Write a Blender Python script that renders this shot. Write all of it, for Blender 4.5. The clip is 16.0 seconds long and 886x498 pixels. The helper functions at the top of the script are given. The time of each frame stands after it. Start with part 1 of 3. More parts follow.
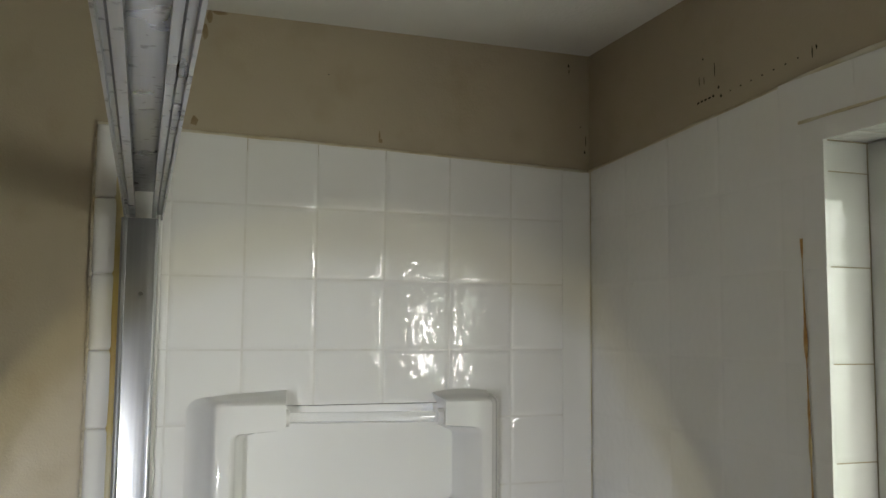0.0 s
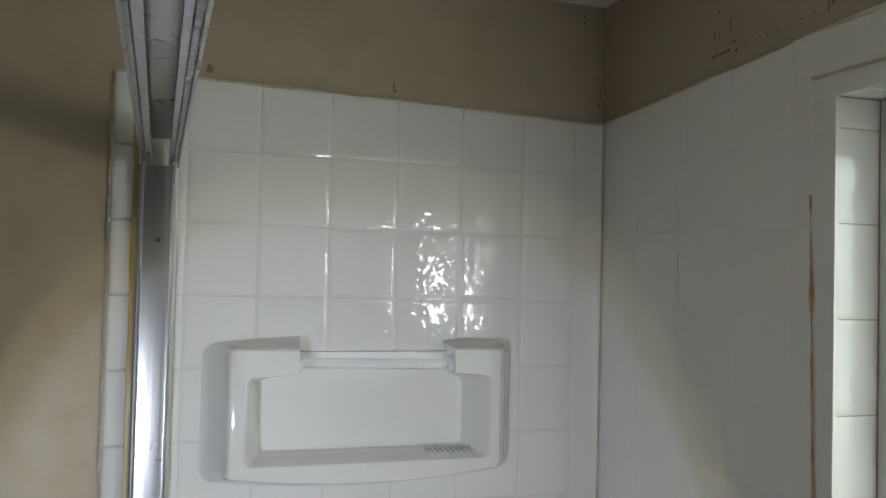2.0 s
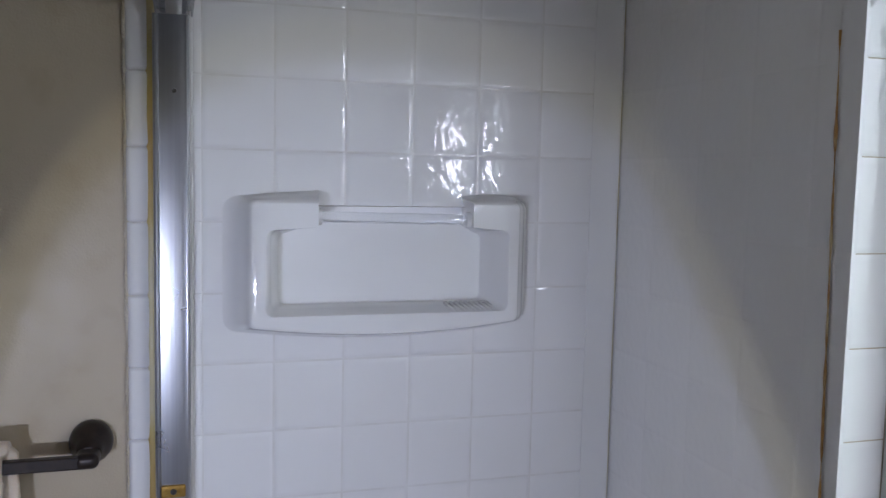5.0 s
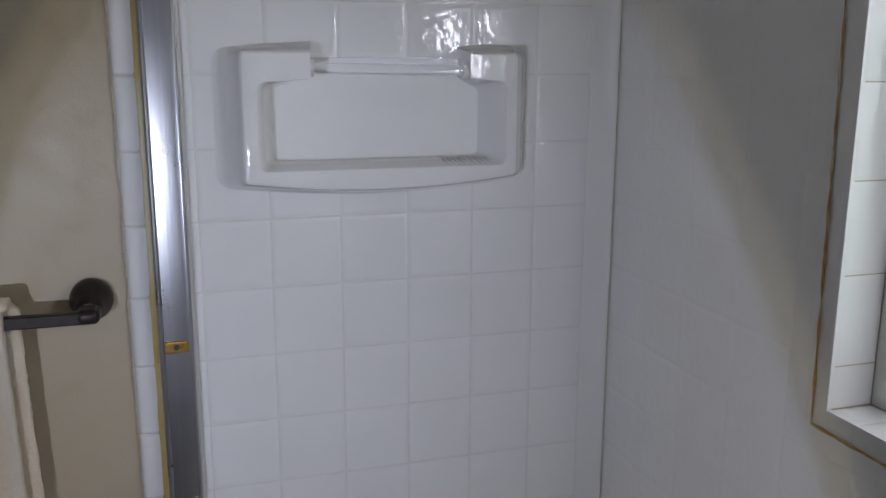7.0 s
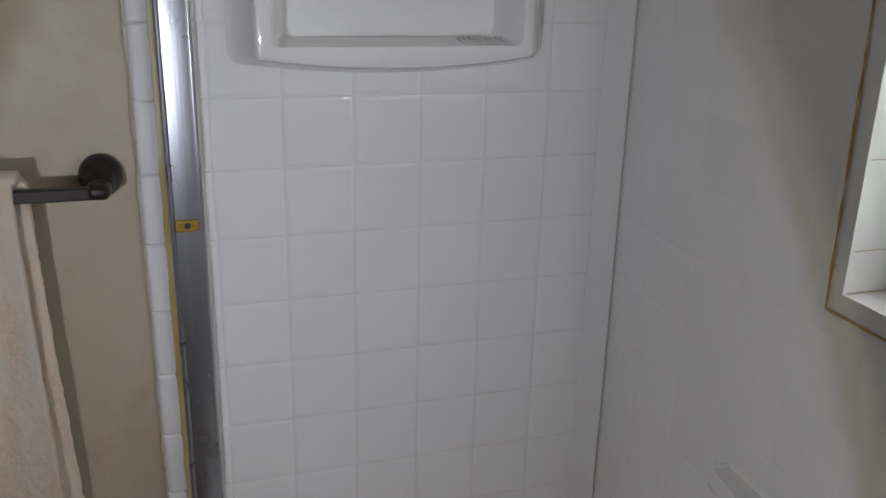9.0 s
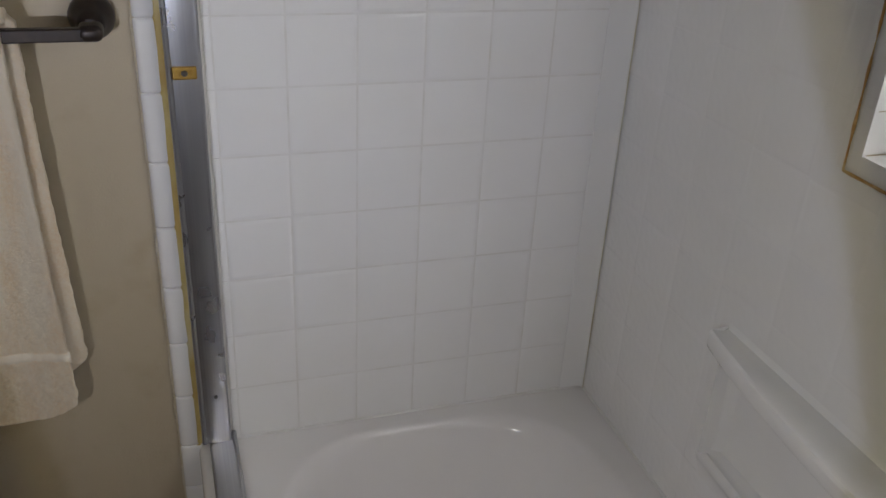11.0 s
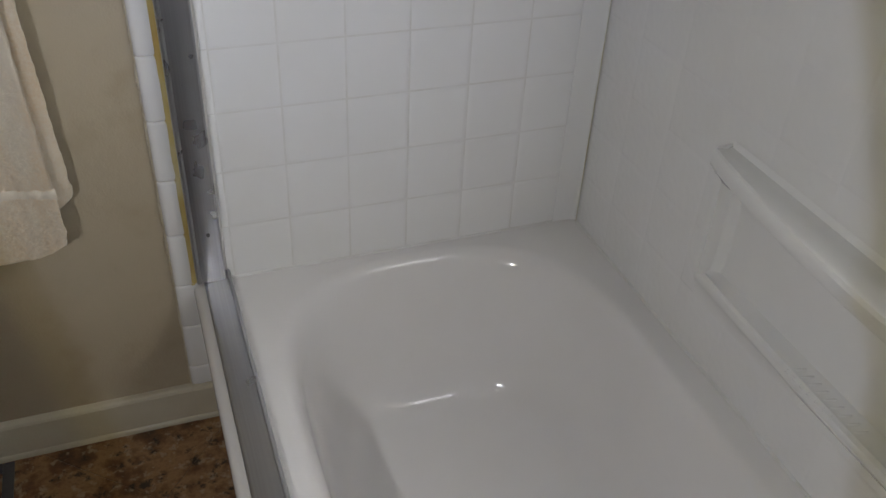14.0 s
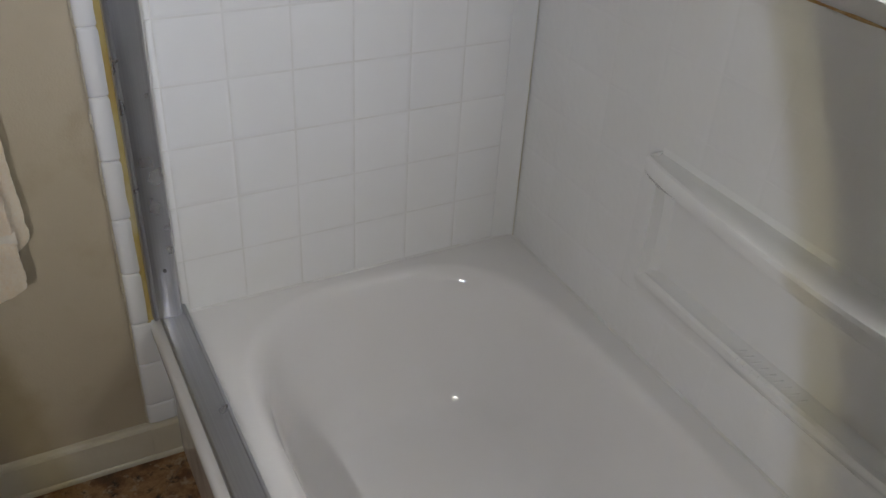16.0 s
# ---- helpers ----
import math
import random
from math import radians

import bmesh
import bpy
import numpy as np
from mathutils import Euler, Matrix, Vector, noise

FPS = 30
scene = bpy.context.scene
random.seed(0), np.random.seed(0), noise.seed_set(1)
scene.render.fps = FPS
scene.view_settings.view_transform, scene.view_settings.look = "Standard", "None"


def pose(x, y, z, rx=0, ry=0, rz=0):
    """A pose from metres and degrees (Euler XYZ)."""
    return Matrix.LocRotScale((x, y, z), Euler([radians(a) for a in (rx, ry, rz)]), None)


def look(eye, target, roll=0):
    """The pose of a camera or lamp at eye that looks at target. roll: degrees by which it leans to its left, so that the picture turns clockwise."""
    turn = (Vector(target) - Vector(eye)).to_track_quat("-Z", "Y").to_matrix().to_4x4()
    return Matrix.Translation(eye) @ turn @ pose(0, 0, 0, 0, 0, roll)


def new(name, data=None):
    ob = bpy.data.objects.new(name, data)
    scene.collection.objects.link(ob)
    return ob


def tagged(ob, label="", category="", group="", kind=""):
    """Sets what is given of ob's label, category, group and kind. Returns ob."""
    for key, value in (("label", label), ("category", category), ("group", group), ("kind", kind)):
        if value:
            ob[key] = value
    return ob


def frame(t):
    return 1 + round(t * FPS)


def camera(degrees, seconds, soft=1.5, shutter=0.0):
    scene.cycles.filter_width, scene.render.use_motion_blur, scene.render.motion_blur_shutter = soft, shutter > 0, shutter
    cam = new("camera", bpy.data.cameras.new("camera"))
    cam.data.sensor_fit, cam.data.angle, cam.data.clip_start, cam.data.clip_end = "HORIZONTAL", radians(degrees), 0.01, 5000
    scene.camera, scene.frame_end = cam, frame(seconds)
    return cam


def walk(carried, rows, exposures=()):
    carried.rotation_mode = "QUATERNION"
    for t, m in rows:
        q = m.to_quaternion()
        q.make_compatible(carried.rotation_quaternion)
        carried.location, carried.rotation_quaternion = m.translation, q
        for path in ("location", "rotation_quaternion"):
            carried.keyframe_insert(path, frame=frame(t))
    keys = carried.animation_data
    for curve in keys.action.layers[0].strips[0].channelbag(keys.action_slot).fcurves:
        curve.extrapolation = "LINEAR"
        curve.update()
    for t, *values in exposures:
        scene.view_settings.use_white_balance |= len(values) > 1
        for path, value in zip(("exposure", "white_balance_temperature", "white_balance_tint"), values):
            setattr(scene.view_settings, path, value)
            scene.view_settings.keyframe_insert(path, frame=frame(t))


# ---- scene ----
cam = camera(54.3, 16.0)
PATH = [
    (0, (-0.694, -1.333, 1.651), (-0.041, 0.549, 1.825), 0.5),
    (0.5, (-0.685, -1.337, 1.656), (-0.031, 0.55, 1.761), 0.8),
    (1, (-0.698, -1.337, 1.645), (-0.031, 0.546, 1.73), 1.4),
    (1.5, (-0.694, -1.344, 1.645), (-0.065, 0.553, 1.722), 1.1),
    (2, (-0.695, -1.349, 1.65), (-0.07, 0.55, 1.71), 1.4),
    (2.5, (-0.698, -1.346, 1.644), (-0.046, 0.545, 1.685), 0.6),
    (3, (-0.7, -1.344, 1.636), (-0.048, 0.546, 1.604), 1.1),
    (3.5, (-0.708, -1.343, 1.61), (-0.069, 0.551, 1.538), 2.1),
    (4, (-0.707, -1.349, 1.609), (-0.083, 0.548, 1.505), 2.0),
    (6.5, (-0.679, -1.346, 1.526), (-0.115, 0.542, 1.182), 0.5),
    (7, (-0.684, -1.339, 1.52), (-0.107, 0.529, 1.096), 0.2),
    (7.5, (-0.714, -1.332, 1.52), (-0.097, 0.502, 1.015), 0.1),
    (8, (-0.712, -1.337, 1.506), (-0.121, 0.495, 0.963), 0.6),
    (10.5, (-0.722, -1.301, 1.473), (-0.151, 0.419, 0.627), 2.7),
    (11, (-0.73, -1.303, 1.455), (-0.152, 0.382, 0.545), 3.1),
    (11.5, (-0.737, -1.301, 1.439), (-0.153, 0.349, 0.471), 4.0),
    (12, (-0.767, -1.288, 1.438), (-0.169, 0.315, 0.403), 3.8),
    (12.5, (-0.766, -1.291, 1.424), (-0.201, 0.299, 0.35), 2.5),
    (13, (-0.773, -1.29, 1.411), (-0.206, 0.277, 0.305), 3.2),
    (13.5, (-0.761, -1.294, 1.394), (-0.19, 0.248, 0.256), 2.9),
    (14, (-0.765, -1.29, 1.388), (-0.167, 0.213, 0.212), 3.1),
    (14.5, (-0.766, -1.293, 1.385), (-0.148, 0.18, 0.181), 3.1),
    (15, (-0.795, -1.289, 1.396), (-0.116, 0.145, 0.178), 3.7),
    (15.5, (-0.824, -1.309, 1.399), (-0.089, 0.147, 0.241), 2.9),
    (16, (-0.879, -1.317, 1.401), (-0.054, 0.134, 0.298), 3.6),
]
EXPOSURES = [(0.0, -0.13, 6200, 17), (1.0, -0.17, 5920, 18), (2.8, -0.24, 5600, 22), (3.5, -0.14, 5270, 29), (4.2, -0.18, 5250, 30), (6.5, -0.58, 5450, 28),
             (8.2, -0.58, 5650, 26), (10.5, -0.50, 5930, 26), (12.5, -0.34, 5880, 24), (16.0, -0.21, 5850, 23)]
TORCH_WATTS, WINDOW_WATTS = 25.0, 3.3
walk(cam, [(t, look(e, g, r)) for t, e, g, r in PATH], EXPOSURES)

# ---- light ----
world = bpy.data.worlds.new("overcast_sky")
scene.world = world
world.use_nodes = True
wn = world.node_tree.nodes
sky = wn.new("ShaderNodeTexSky")
sky.sky_type = "NISHITA"
sky.sun_disc = False
sky.sun_elevation = radians(42)
sky.sun_rotation = radians(80)
world.node_tree.links.new(sky.outputs[0], wn["Background"].inputs[0])
wn["Background"].inputs[1].default_value = 0.12

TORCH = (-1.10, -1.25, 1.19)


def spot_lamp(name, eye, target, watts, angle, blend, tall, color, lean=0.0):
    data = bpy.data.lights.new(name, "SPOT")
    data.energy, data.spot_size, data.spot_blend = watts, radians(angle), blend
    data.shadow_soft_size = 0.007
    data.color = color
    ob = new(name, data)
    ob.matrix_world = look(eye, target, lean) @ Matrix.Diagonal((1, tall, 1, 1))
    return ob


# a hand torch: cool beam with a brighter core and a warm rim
az, el = radians(34.2), radians(-21)
AIM = (TORCH[0] + math.sin(az) * math.cos(el), TORCH[1] + math.cos(az) * math.cos(el), TORCH[2] + math.sin(el))
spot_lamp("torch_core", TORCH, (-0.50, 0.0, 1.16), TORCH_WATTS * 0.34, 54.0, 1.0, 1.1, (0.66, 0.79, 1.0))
spot_lamp("torch_beam", TORCH, AIM, TORCH_WATTS * 0.42, 56.0, 0.12, 1.88, (0.745, 0.86, 1.0), 17.3)
spot_lamp("torch_rim", TORCH, AIM, TORCH_WATTS * 0.34, 60.5, 0.10, 1.88, (1.0, 0.90, 0.42), 17.3)

data = bpy.data.lights.new("window_daylight", "AREA")
data.shape, data.size, data.size_y, data.energy = "RECTANGLE", 0.18, 0.23, WINDOW_WATTS
data.color = (1.0, 0.98, 0.86)
lamp = new("window_daylight", data)
lamp.matrix_world = look((0.094, -1.07, 1.60), (-1, -1.07, 1.4))


# ---- materials ----
class Mat:
    """A node material under construction."""

    def __init__(self, name, color, rough, metal=0.0):
        self.m = bpy.data.materials.new(name)
        self.m.use_nodes = True
        self.n, self.l = self.m.node_tree.nodes, self.m.node_tree.links
        self.b = self.n["Principled BSDF"]
        self.b.inputs["Base Color"].default_value = (*color, 1)
        self.b.inputs["Roughness"].default_value = rough
        self.b.inputs["Metallic"].default_value = metal
        self.pos = self.n.new("ShaderNodeNewGeometry").outputs["Position"]
        self.last = None

    def stretch(self, x, y, z):
        mp = self.n.new("ShaderNodeMapping")
        mp.inputs["Scale"].default_value = (x, y, z)
        self.l.new(self.pos, mp.inputs[0])
        return mp.outputs[0]

    def noise(self, scale, detail=3.0, at=None, rough=0.5):
        t = self.n.new("ShaderNodeTexNoise")
        t.inputs["Scale"].default_value = scale
        t.inputs["Detail"].default_value = detail
        t.inputs["Roughness"].default_value = rough
        self.l.new(at or self.pos, t.inputs["Vector"])
        return t.outputs["Fac"]

    def ramp(self, fac, *stops):
        r = self.n.new("ShaderNodeValToRGB")
        e = r.color_ramp.elements
        while len(e) < len(stops):
            e.new(0.5)
        for k, (p, c) in zip(e, stops):
            k.position, k.color = p, ((*c, 1) if isinstance(c, tuple) else (c, c, c, 1))
        self.l.new(fac, r.inputs[0])
        return r.outputs[0]

    def mix(self, fac, a, b, mode="MIX"):
        x = self.n.new("ShaderNodeMix")
        x.data_type, x.blend_type = "RGBA", mode
        for sock, v in ((x.inputs[0], fac), (x.inputs[6], a), (x.inputs[7], b)):
            if isinstance(v, (int, float)):
                sock.default_value = v
            elif isinstance(v, tuple):
                sock.default_value = (*v, 1)
            else:
                self.l.new(v, sock)
        return x.outputs[2]

    def color(self, c):
        self.l.new(c, self.b.inputs["Base Color"])
        return self

    def rough(self, c):
        self.l.new(c, self.b.inputs["Roughness"])
        return self

    def bump(self, height, distance, strength=1.0):
        u = self.n.new("ShaderNodeBump")
        u.inputs["Strength"].default_value = strength
        u.inputs["Distance"].default_value = distance
        self.l.new(height, u.inputs["Height"])
        if self.last:
            self.l.new(self.last, u.inputs["Normal"])
        self.last = u.outputs[0]
        self.l.new(self.last, self.b.inputs["Normal"])
        return self


def make_tile():
    k = Mat("glazed_white_tile", (0.72, 0.71, 0.70), 0.06)
    info = k.n.new("ShaderNodeObjectInfo")
    tone = k.ramp(info.outputs["Random"], (0, (0.800, 0.792, 0.782)), (1, (0.815, 0.807, 0.796)))
    film = k.ramp(k.noise(7, 4), (0.42, 0.0), (0.75, 0.22))
    k.color(k.mix(film, tone, (0.74, 0.71, 0.65)))
    k.b.inputs["Specular IOR Level"].default_value = 0.0
    k.b.inputs["Roughness"].default_value = 0.6
    k.b.inputs["Coat Weight"].default_value = 1.0
    k.b.inputs["Coat IOR"].default_value = 1.55
    k.l.new(k.ramp(k.noise(11, 3), (0.35, 0.014), (0.75, 0.04)), k.b.inputs["Coat Roughness"])
    wave = None
    for scale, size in ((80, 0.0008), (17, 0.0009)):
        u = k.n.new("ShaderNodeBump")
        u.inputs["Distance"].default_value = size
        k.l.new(k.noise(scale, 0.4), u.inputs["Height"])
        if wave:
            k.l.new(wave, u.inputs["Normal"])
        wave = u.outputs[0]
    k.l.new(wave, k.b.inputs["Coat Normal"])
    return k.m


def make_grout():
    k = Mat("grout_and_backing", (0.6, 0.58, 0.55), 0.5)
    k.color(k.ramp(k.noise(24, 4), (0.35, (0.76, 0.75, 0.735)), (0.75, (0.69, 0.67, 0.63))))
    k.b.inputs["Roughness"].default_value = 0.2
    return k.m


def make_fibreglass():
    k = Mat("white_fibreglass", (0.72, 0.70, 0.69), 0.16)
    k.color(k.mix(k.ramp(k.noise(5, 5), (0.4, 0.0), (0.8, 0.35)), (0.795, 0.775, 0.765), (0.73, 0.695, 0.65)))
    k.rough(k.ramp(k.noise(18, 4), (0.35, 0.09), (0.75, 0.20)))
    k.bump(k.noise(14, 1.0), 0.0010).bump(k.noise(420, 2.0), 0.00006)
    return k.m


def make_moulded():
    k = Mat("moulded_white_plastic", (0.74, 0.72, 0.72), 0.09)
    k.color(k.mix(k.ramp(k.noise(9, 4), (0.45, 0.0), (0.8, 0.25)), (0.82, 0.813, 0.797), (0.76, 0.74, 0.70)))
    k.rough(k.ramp(k.noise(20, 3), (0.35, 0.035), (0.75, 0.10)))
    k.bump(k.noise(40, 1.0), 0.0004)
    return k.m


def make_paint():
    k = Mat("tan_wall_paint", (0.42, 0.35, 0.25), 0.42)
    a = k.mix(k.ramp(k.noise(2.3, 4), (0.35, 0.0), (0.75, 1.0)), (0.46, 0.395, 0.288), (0.405, 0.336, 0.232))
    k.color(k.mix(k.ramp(k.noise(13, 5), (0.55, 0.0), (0.85, 0.5)), a, (0.33, 0.25, 0.14)))
    k.rough(k.ramp(k.noise(30, 3), (0.3, 0.36), (0.8, 0.55)))
    k.bump(k.noise(330, 2.0), 0.0004).bump(k.noise(40, 3.0), 0.0009)
    return k.m


def make_plain(name, c1, c2, scale, r, bump_scale=0, bump_size=0.0, metal=0.0):
    k = Mat(name, c1, r, metal)
    k.color(k.mix(k.ramp(k.noise(scale, 4), (0.35, 0.0), (0.75, 1.0)), c1, c2))
    if bump_scale:
        k.bump(k.noise(bump_scale, 2.0), bump_size)
    return k.m


def make_aluminium(name, sx, sy, sz, spots, relief=0.00005):
    k = Mat(name, (0.34, 0.34, 0.35), 0.3, 0.90)
    grain = k.noise(1.0, 1.0, k.stretch(sx, sy, sz))
    tone = k.ramp(grain, (0.3, (0.36, 0.36, 0.372)), (0.7, (0.40, 0.40, 0.412)))
    k.color(k.mix(k.ramp(k.noise(75, 3), (0.60, 0.0), (0.66, spots)), tone, (0.11, 0.108, 0.105)) if spots else tone)
    k.rough(k.ramp(k.noise(14, 3), (0.3, 0.27), (0.8, 0.32)))
    k.bump(grain, relief)
    return k.m


def make_caulk():
    k = Mat("yellowed_caulk", (0.55, 0.43, 0.22), 0.35)
    k.color(k.ramp(k.noise(16, 5), (0.36, (0.64, 0.61, 0.52)), (0.54, (0.57, 0.50, 0.35)), (0.72, (0.46, 0.35, 0.19))))
    k.bump(k.noise(120, 3), 0.0008)
    return k.m


def make_yellow():
    k = Mat("aged_yellow_caulk", (0.58, 0.45, 0.16), 0.35)
    k.color(k.ramp(k.noise(9, 5), (0.34, (0.64, 0.57, 0.34)), (0.52, (0.58, 0.46, 0.17)), (0.70, (0.50, 0.33, 0.09))))
    k.bump(k.noise(120, 3), 0.0008)
    return k.m


def make_stained():
    k = Mat("rust_stained_caulk", (0.45, 0.24, 0.07), 0.4)
    k.color(k.ramp(k.noise(28, 5), (0.36, (0.60, 0.47, 0.25)), (0.50, (0.47, 0.26, 0.08)), (0.7, (0.34, 0.15, 0.04))))
    k.bump(k.noise(140, 3), 0.0008)
    return k.m


def make_floor():
    k = Mat("brown_stone_vinyl", (0.14, 0.08, 0.04), 0.34)
    base = k.ramp(k.noise(8, 6, rough=0.65), (0.36, (0.045, 0.026, 0.015)), (0.45, (0.15, 0.068, 0.026)), (0.54, (0.32, 0.18, 0.078)), (0.64, (0.13, 0.056, 0.022)))
    fleck = k.ramp(k.noise(46, 5, rough=0.7), (0.55, 0.0), (0.66, 0.85))
    dark = k.ramp(k.noise(31, 6, rough=0.7), (0.56, 0.0), (0.64, 0.9))
    k.color(k.mix(dark, k.mix(fleck, base, (0.40, 0.31, 0.20)), (0.016, 0.012, 0.010)))
    k.bump(k.noise(90, 3), 0.0006)
    return k.m


def make_towel():
    k = Mat("beige_terry", (0.60, 0.50, 0.38), 0.95)
    a = k.ramp(k.noise(1.0, 3, k.stretch(26, 26, 5)), (0.38, (0.85, 0.74, 0.58)), (0.62, (0.80, 0.62, 0.41)))
    k.color(k.mix(k.ramp(k.noise(260, 3), (0.35, 0.0), (0.7, 0.55)), a, (0.86, 0.775, 0.645)))
    k.b.inputs["Sheen Weight"].default_value = 0.25
    k.bump(k.noise(520, 3, rough=0.75), 0.0034).bump(k.noise(150, 2), 0.0016)
    return k.m


def make_clear(name, rough, ior):
    k = Mat(name, (0.97, 0.98, 0.98), rough)
    k.b.inputs["Transmission Weight"].default_value = 1.0
    k.b.inputs["IOR"].default_value = ior
    return k.m


def make_lumpy():
    k = Mat("lumpy_painted_caulk", (0.60, 0.55, 0.43), 0.14)
    k.color(k.ramp(k.noise(18, 4), (0.38, (0.62, 0.57, 0.46)), (0.7, (0.52, 0.44, 0.30))))
    k.bump(k.noise(170, 2), 0.0045)
    return k.m


TILE, GROUT, FIBRE, MOULD = make_tile(), make_grout(), make_fibreglass(), make_moulded()
YELLOW = make_yellow()
PAINT, CAULK, STAINED, FLOOR, TOWEL = make_paint(), make_caulk(), make_stained(), make_floor(), make_towel()
CEILING = make_plain("ceiling_paint", (0.78, 0.765, 0.72), (0.72, 0.705, 0.66), 4, 0.8, 180, 0.0008)
ALU_V = make_aluminium("satin_aluminium_upright", 330, 330, 1.5, 0.0, 0.00010)
ALU_H = make_aluminium("spotted_aluminium_header", 330, 3, 330, 0.8)
ALU_S = make_aluminium("satin_aluminium_sill", 330, 3, 330, 0.0)
STEEL = make_plain("screw_steel", (0.17, 0.17, 0.17), (0.11, 0.105, 0.10), 200, 0.28, metal=1.0)
BRASS = make_plain("tarnished_brass", (0.62, 0.40, 0.10), (0.42, 0.25, 0.06), 90, 0.35, 300, 0.0002, 1.0)
BRONZE = make_plain("oil_rubbed_bronze", (0.022, 0.017, 0.015), (0.04, 0.028, 0.022), 60, 0.38, 200, 0.0001, 0.5)
CREAM = make_plain("cream_trim_paint", (0.60, 0.55, 0.43), (0.53, 0.47, 0.35), 10, 0.35, 160, 0.0003)
VENT = make_plain("grey_vent_metal", (0.10, 0.10, 0.10), (0.06, 0.06, 0.06), 30, 0.45, metal=0.3)
SPECK = make_plain("dark_mould", (0.02, 0.018, 0.014), (0.05, 0.045, 0.03), 120, 0.9)
BROWNSTAIN = make_plain("brown_stain", (0.25, 0.18, 0.09), (0.34, 0.26, 0.15), 70, 0.7, 200, 0.0003)
VINYL = make_plain("white_window_vinyl", (0.78, 0.78, 0.77), (0.72, 0.72, 0.70), 12, 0.3)
ACRYLIC, GLASS = make_clear("clear_acrylic", 0.05, 1.49), make_clear("window_glass", 0.02, 1.45)


# ---- building helpers ----
def mesh_of(name, bm, mat, smooth=False):
    me = bpy.data.meshes.new(name)
    bm.normal_update()
    bm.to_mesh(me)
    bm.free()
    me.materials.append(mat)
    if smooth:
        me.polygons.foreach_set("use_smooth", [True] * len(me.polygons))
    return me


def part(name, bm, mat, parent=None, label="", smooth=False):
    ob = new(name, mesh_of(name, bm, mat, smooth))
    if parent:
        ob.parent = parent
    if label:
        tagged(ob, label)
    return ob


def add_box(bm, x0, y0, z0, x1, y1, z1, bevel=0.0, segs=2):
    m = Matrix.Translation(((x0 + x1) / 2, (y0 + y1) / 2, (z0 + z1) / 2)) @ Matrix.Diagonal((abs(x1 - x0), abs(y1 - y0), abs(z1 - z0), 1))
    vs = bmesh.ops.create_cube(bm, size=1, matrix=m)["verts"]
    if bevel:
        es = list({e for v in vs for e in v.link_edges})
        bmesh.ops.bevel(bm, geom=es, offset=bevel, segments=segs, profile=0.5, affect="EDGES")


def box(x0, y0, z0, x1, y1, z1, bevel=0.0, segs=2):
    bm = bmesh.new()
    add_box(bm, x0, y0, z0, x1, y1, z1, bevel, segs)
    return bm


def add_tube(bm, a, b, r, segs=20, r2=None):
    a, b = Vector(a), Vector(b)
    m = Matrix.Translation((a + b) / 2) @ (b - a).to_track_quat("Z", "Y").to_matrix().to_4x4()
    bmesh.ops.create_cone(bm, cap_ends=True, segments=segs, radius1=r, radius2=r if r2 is None else r2, depth=(b - a).length, matrix=m)


def loft(rings, closed=True, cap_first=False, cap_last=False):
    bm = bmesh.new()
    rows = [[bm.verts.new(p) for p in ring] for ring in rings]
    n = len(rows[0])
    for a, b in zip(rows, rows[1:]):
        for i in range(n if closed else n - 1):
            j = (i + 1) % n
            bm.faces.new((a[i], a[j], b[j], b[i]))
    if cap_first:
        bm.faces.new(list(reversed(rows[0])))
    if cap_last:
        bm.faces.new(rows[-1])
    bmesh.ops.recalc_face_normals(bm, faces=bm.faces)
    return bm


def slab_with_holes(us, vs, holes, place):
    """A thick wall built of cells between the cuts us and vs, leaving out the holes; place gives a cell's box."""
    bm = bmesh.new()
    for u0, u1 in zip(us, us[1:]):
        for v0, v1 in zip(vs, vs[1:]):
            um, vm = (u0 + u1) / 2, (v0 + v1) / 2
            if any(a < um < b and c < vm < d for a, b, c, d in holes):
                continue
            add_box(bm, *place(u0, u1, v0, v1))
    return bm


def basis(u, v, n, at=(0, 0, 0)):
    return Matrix(((u[0], v[0], n[0], at[0]), (u[1], v[1], n[1], at[1]), (u[2], v[2], n[2], at[2]), (0, 0, 0, 1)))


NORTH = ((1, 0, 0), (0, 0, 1), (0, -1, 0))
EAST = ((0, -1, 0), (0, 0, 1), (-1, 0, 0))
REVEAL_FAR = ((1, 0, 0), (0, 0, 1), (0, -1, 0))
REVEAL_NEAR = ((-1, 0, 0), (0, 0, 1), (0, 1, 0))
SILL = ((1, 0, 0), (0, 1, 0), (0, 0, 1))
HEAD = ((0, 1, 0), (1, 0, 0), (0, 0, -1))
JOINT = 0.0010
tile_cache = {}


